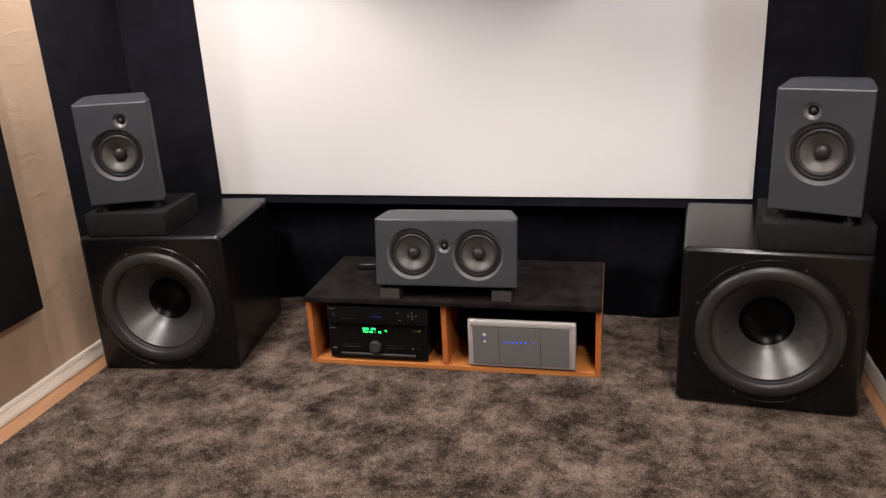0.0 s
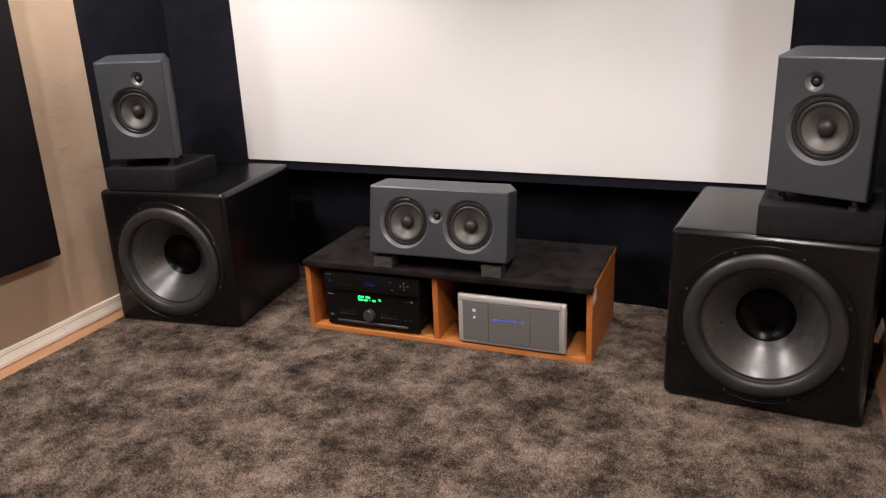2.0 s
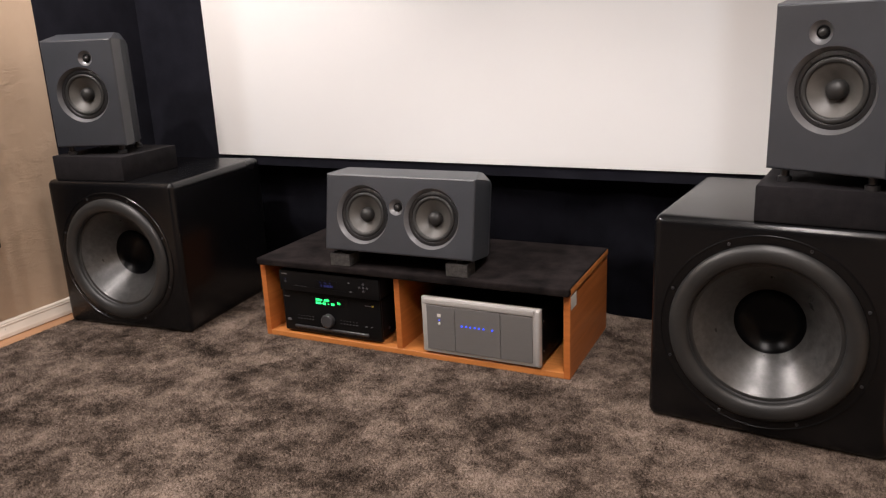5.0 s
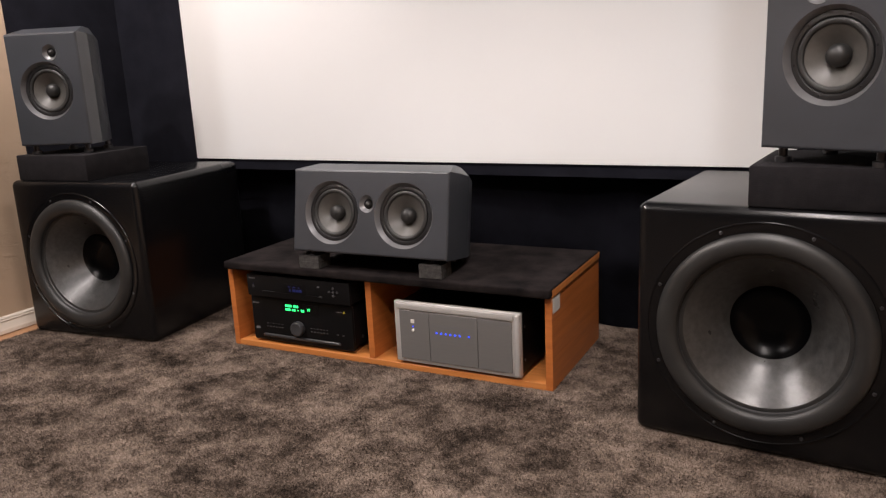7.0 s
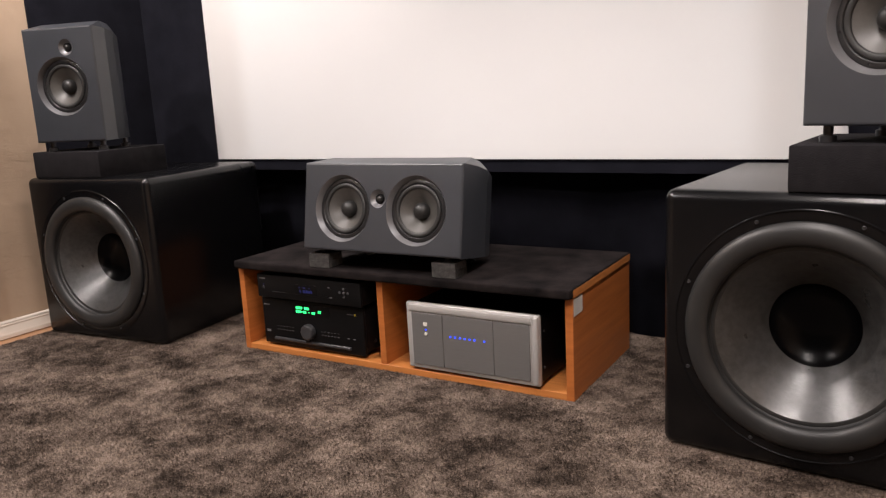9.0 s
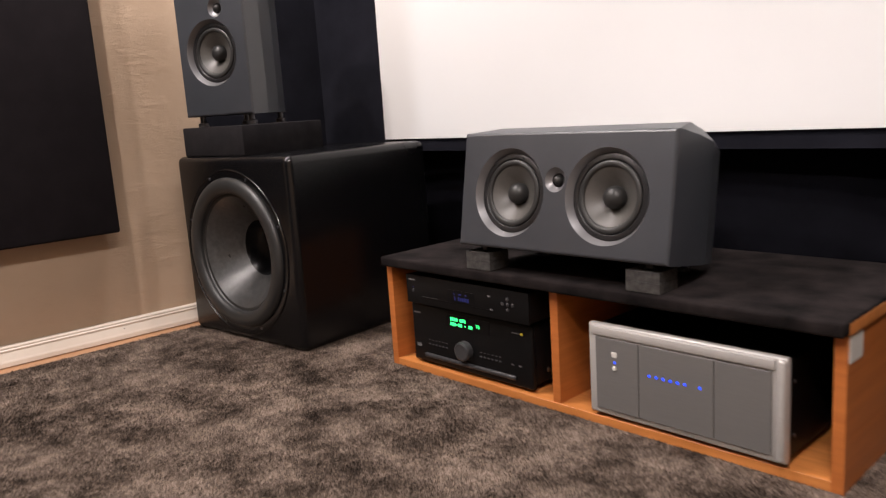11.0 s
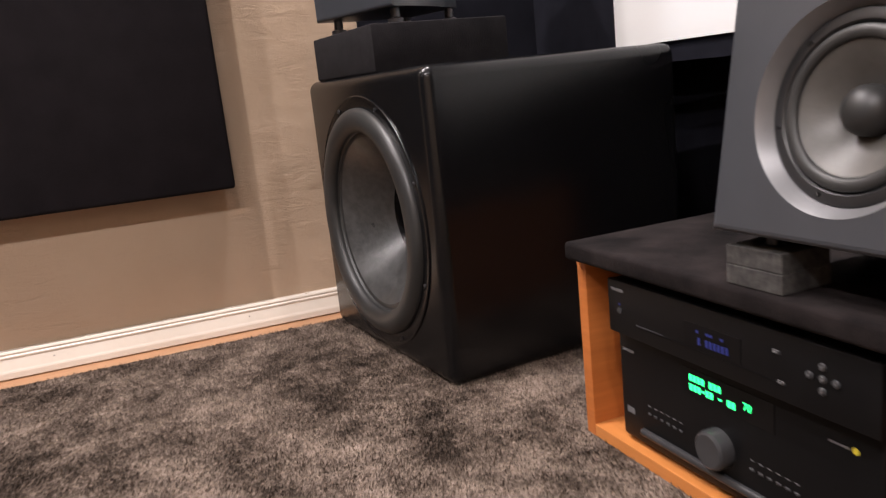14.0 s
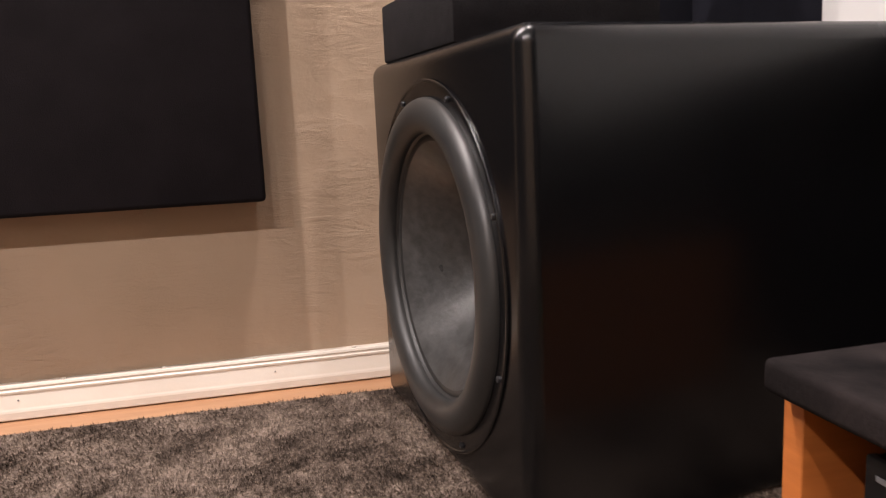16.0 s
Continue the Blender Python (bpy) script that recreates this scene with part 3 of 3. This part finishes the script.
def player(m):
    w, h, d = 0.428, 0.083, 0.31
    t = thing("disc_player", m, "slim black disc player lying on the receiver", "disc player")
    part("body", box_bm((-w / 2 + 0.002, 0.008, 0.008), (w / 2 - 0.002, d, h), 0.002, 2), GEAR_BLACK, t)
    part("front_panel", box_bm((-w / 2, 0, 0.006), (w / 2, 0.009, h), 0.002, 2), GEAR_BLACK, t)
    small((-0.150, -0.0006, 0.0255), (0.105, 0.001, 0.0267), "tray_gap", CAP_BLACK, t)
    # highlight on the tray's lip, made as a short lighter grey strip
    small((-0.150, -0.0012, 0.0275), (-0.095, 0.001, 0.0287), "tray_lip_glint", KNOB, t)
    disp = small((-0.055, -0.0006, 0.030), (0.040, 0.002, 0.060), "display", CAP_BLACK, t, "black glass display window")
    for k in range(8):
        if k != 1:
            small((-0.030 + 0.0066 * k, -0.0012, 0.0345), (-0.0258 + 0.0066 * k, -0.0004, 0.0435), "display_sign", VIOLET_LED, disp)
    for x in (-0.033, -0.016, -0.010, 0.008):
        small((x, -0.0012, 0.049), (x + 0.0048, -0.0004, 0.0525), "display_sign", VIOLET_LED, disp)
    small((-0.204, -0.0004, 0.068), (-0.178, 0.001, 0.072), "maker_mark", PRINT, t, "small grey printed mark")
    part("power_button", lathe_bm([(0.0045, 0), (0.0045, 0.002), (0, 0.0024)], 16), KNOB, t, "", pose(-0.187, 0, 0.041))
    small((-0.1885, -0.0006, 0.0485), (-0.1855, 0.001, 0.0515), "indicator_light", VIOLET_LED, t, "small blue light")
    for x, z in ((0.150, 0.048), (0.134, 0.048), (0.166, 0.048), (0.150, 0.061), (0.150, 0.035)):
        part("button", lathe_bm([(0.0042, 0), (0.0042, 0.002), (0.003, 0.003), (0, 0.003)], 16), KNOB, t, "", pose(x, 0, z))
        small((x - 0.0012, -0.0034, z - 0.0012), (x + 0.0012, -0.002, z + 0.0012), "printed_mark", PRINT, t)
    for x, z in ((0.086, 0.058), (0.092, 0.025)):
        small((x, -0.0016, z), (x + 0.010, 0.001, z + 0.0045), "button", KNOB, t, "", 0.0006)
        small((x + 0.002, -0.0022, z + 0.0015), (x + 0.008, -0.001, z + 0.003), "printed_mark", PRINT, t)
    for fx in (-0.17, 0.17):
        for fy in (0.04, 0.26):
            part("foot", rod(0.014, 0.013, 0.009), GEAR_BLACK, t, "", pose(fx, fy, 0.0))
    return t


player(pose(-0.882, 2.684, 0.1905, 0, 0, 1.2))


def small_box(m):
    t = thing("remote_box", m, "small plain black plastic box lying on the rack", "box")
    part("case", box_bm((-0.045, -0.03, 0), (0.045, 0.03, 0.028), 0.005, 3), DARK_PLASTIC, t)
    return t


small_box(pose(-1.016, 3.02, 0.3155, 0, 0, 5))


# ---- cloth below the screen ----
def skirt():
    """Black cloth that hangs in soft folds from the screen's lower edge to the carpet."""
    bm = bmesh.new()
    nx, nz = 150, 34
    grid = []
    for i in range(nx + 1):
        x = XL + 0.02 + (XR - XL - 0.04) * i / nx
        col = []
        for k in range(nz + 1):
            s = k / nz
            z = 0.60 - 0.598 * s
            fold = 0.030 * math.sin(9.1 * x + 1.3 * math.sin(2.2 * x)) + 0.014 * math.sin(23 * x + 2.0 * s)
            swag = 0.045 * math.exp(-((x - 0.10 - 0.35 * (s - 0.35)) / 0.07) ** 2) - 0.03 * math.exp(-((x - 0.21 - 0.45 * (s - 0.3)) / 0.06) ** 2)
            bulge = 0.055 * math.exp(-((s - 0.55) / 0.16) ** 2) * (0.5 + 0.5 * math.sin(3.1 * x + 0.7))
            y = 3.305 + 0.04 * s - s ** 0.7 * (fold + 0.6 * swag) - bulge * 0.8
            col.append(bm.verts.new((x, y, z)))
        grid.append(col)
    for i in range(nx):
        for k in range(nz):
            bm.faces.new((grid[i][k], grid[i + 1][k], grid[i + 1][k + 1], grid[i][k + 1]))
    bmesh.ops.solidify(bm, geom=bm.faces[:], thickness=0.003)
    return structure("curtain_skirt", bm, BLACK_CLOTH, "black cloth hanging in loose folds below the screen", "curtain")


skirt()


# ---- filler and nails on the skirting ----
def filler(y, z, r):
    bm = bmesh.new()
    bmesh.ops.create_icosphere(bm, subdivisions=2, radius=r)
    for v in bm.verts:
        v.co = Vector((v.co.x * 0.8, v.co.y * 1.7, v.co.z * 0.7)) * (1 + 0.15 * noise.noise(v.co * 300))
    return bm


skirting = bpy.data.objects["baseboard_left"]
for by in (1.913, 2.092, 2.264, 2.460):
    part("filler_lump", filler(by, 0, 0.0036), WHITE_PAINT, skirting, "", pose(XL + 0.007, by, WOOD_Z + 0.0695))
for by in (1.834, 2.300):
    part("nail", lathe_bm([(0.0018, 0), (0.0018, 0.0006), (0, 0.001)], 10, Matrix.Rotation(radians(90), 4, "Z")), RING_METAL, skirting, "", pose(XL + 0.0160, by, 0.024))


# ---- projector behind the camera ----
def projector():
    px, py, pz = PROJECTOR
    t = thing("projector", pose(px, py, pz), "plain dark projector hung from the ceiling", "projector")
    dist, ap = 3.20 - py, 0.16
    x0, x1 = (-1.640 - px) * ap / dist, (0.400 - px) * ap / dist
    z0, z1 = (0.56 - pz) * ap / dist, (1.85 - pz) * ap / dist
    for lo, hi in (((-0.2, ap, -0.12), (x0, ap + 0.004, 0.12)), ((x1, ap, -0.12), (0.2, ap + 0.004, 0.12)), ((x0, ap, -0.12), (x1, ap + 0.004, z0)), ((x0, ap, z1), (x1, ap + 0.004, 0.12))):
        part("front_plate", box_bm(lo, hi), DARK_PLASTIC, t)
    for lo, hi in (((-0.204, -0.2, -0.124), (-0.2, ap, 0.124)), ((0.2, -0.2, -0.124), (0.204, ap, 0.124)), ((-0.2, -0.2, 0.12), (0.2, ap, 0.124)), ((-0.2, -0.2, -0.124), (0.2, ap, -0.12)), ((-0.2, -0.204, -0.12), (0.2, -0.2, 0.12))):
        part("case_plate", box_bm(lo, hi), DARK_PLASTIC, t)
    part("hanger", box_bm((-0.02, -0.03, 0.124), (0.02, 0.01, CEIL - pz)), DARK_PLASTIC, t)
    return t


projector()


def downlight(x, y):
    t = thing("ceiling_downlight", pose(x, y, CEIL), "small white recessed ceiling downlight", "ceiling light", "ceiling downlights")
    up = Matrix.Rotation(radians(90), 4, "X")
    part("trim_ring", lathe_bm([(0.045, 0), (0.045, 0.004), (0.030, 0.006), (0.026, 0.002)], 32, up), WHITE_PAINT, t)
    return t


for lx, ly, *_ in DOWNLIGHTS:
    downlight(lx, ly)


# ---- carpet pile ----
def pile(count):
    """Short upright tufts, leaning in patches, as one loose mass."""
    rng = np.random.default_rng(7)
    x = rng.uniform(CX0, CX1, count)
    y = rng.uniform(1.25, 3.42, count)
    lean = 2.2 * np.sin(3.1 * x + 1.7 * np.sin(2.3 * y)) + 1.9 * np.sin(4.3 * y + 1.2 * np.sin(3.7 * x + 1)) + rng.normal(0, 1.1, count)
    turn = rng.uniform(0, 2 * np.pi, count)
    hgt = rng.uniform(0.005, 0.011, count)
    wid = rng.uniform(0.0011, 0.0021, count)
    amt = rng.uniform(0.2, 0.9, count) * hgt
    v = np.empty((count, 3, 3))
    v[:, 0] = np.stack([x - wid * np.cos(turn), y - wid * np.sin(turn), np.full(count, -0.004)], 1)
    v[:, 1] = np.stack([x + wid * np.cos(turn), y + wid * np.sin(turn), np.full(count, -0.004)], 1)
    v[:, 2] = np.stack([x + amt * np.cos(lean), y + amt * np.sin(lean), -0.004 + hgt], 1)
    me = bpy.data.meshes.new("carpet_pile")
    me.vertices.add(count * 3)
    me.vertices.foreach_set("co", v.ravel())
    me.loops.add(count * 3)
    me.loops.foreach_set("vertex_index", np.arange(count * 3, dtype=np.int32))
    me.polygons.add(count)
    me.polygons.foreach_set("loop_start", np.arange(0, count * 3, 3, dtype=np.int32))
    me.polygons.foreach_set("loop_total", np.full(count, 3, dtype=np.int32))
    me.update(calc_edges=True)
    me.materials.append(CARPET)
    return tagged(new("carpet_pile", me), "soft shaggy grey-brown carpet pile", "carpet pile", kind="stuff")


pile(750000)
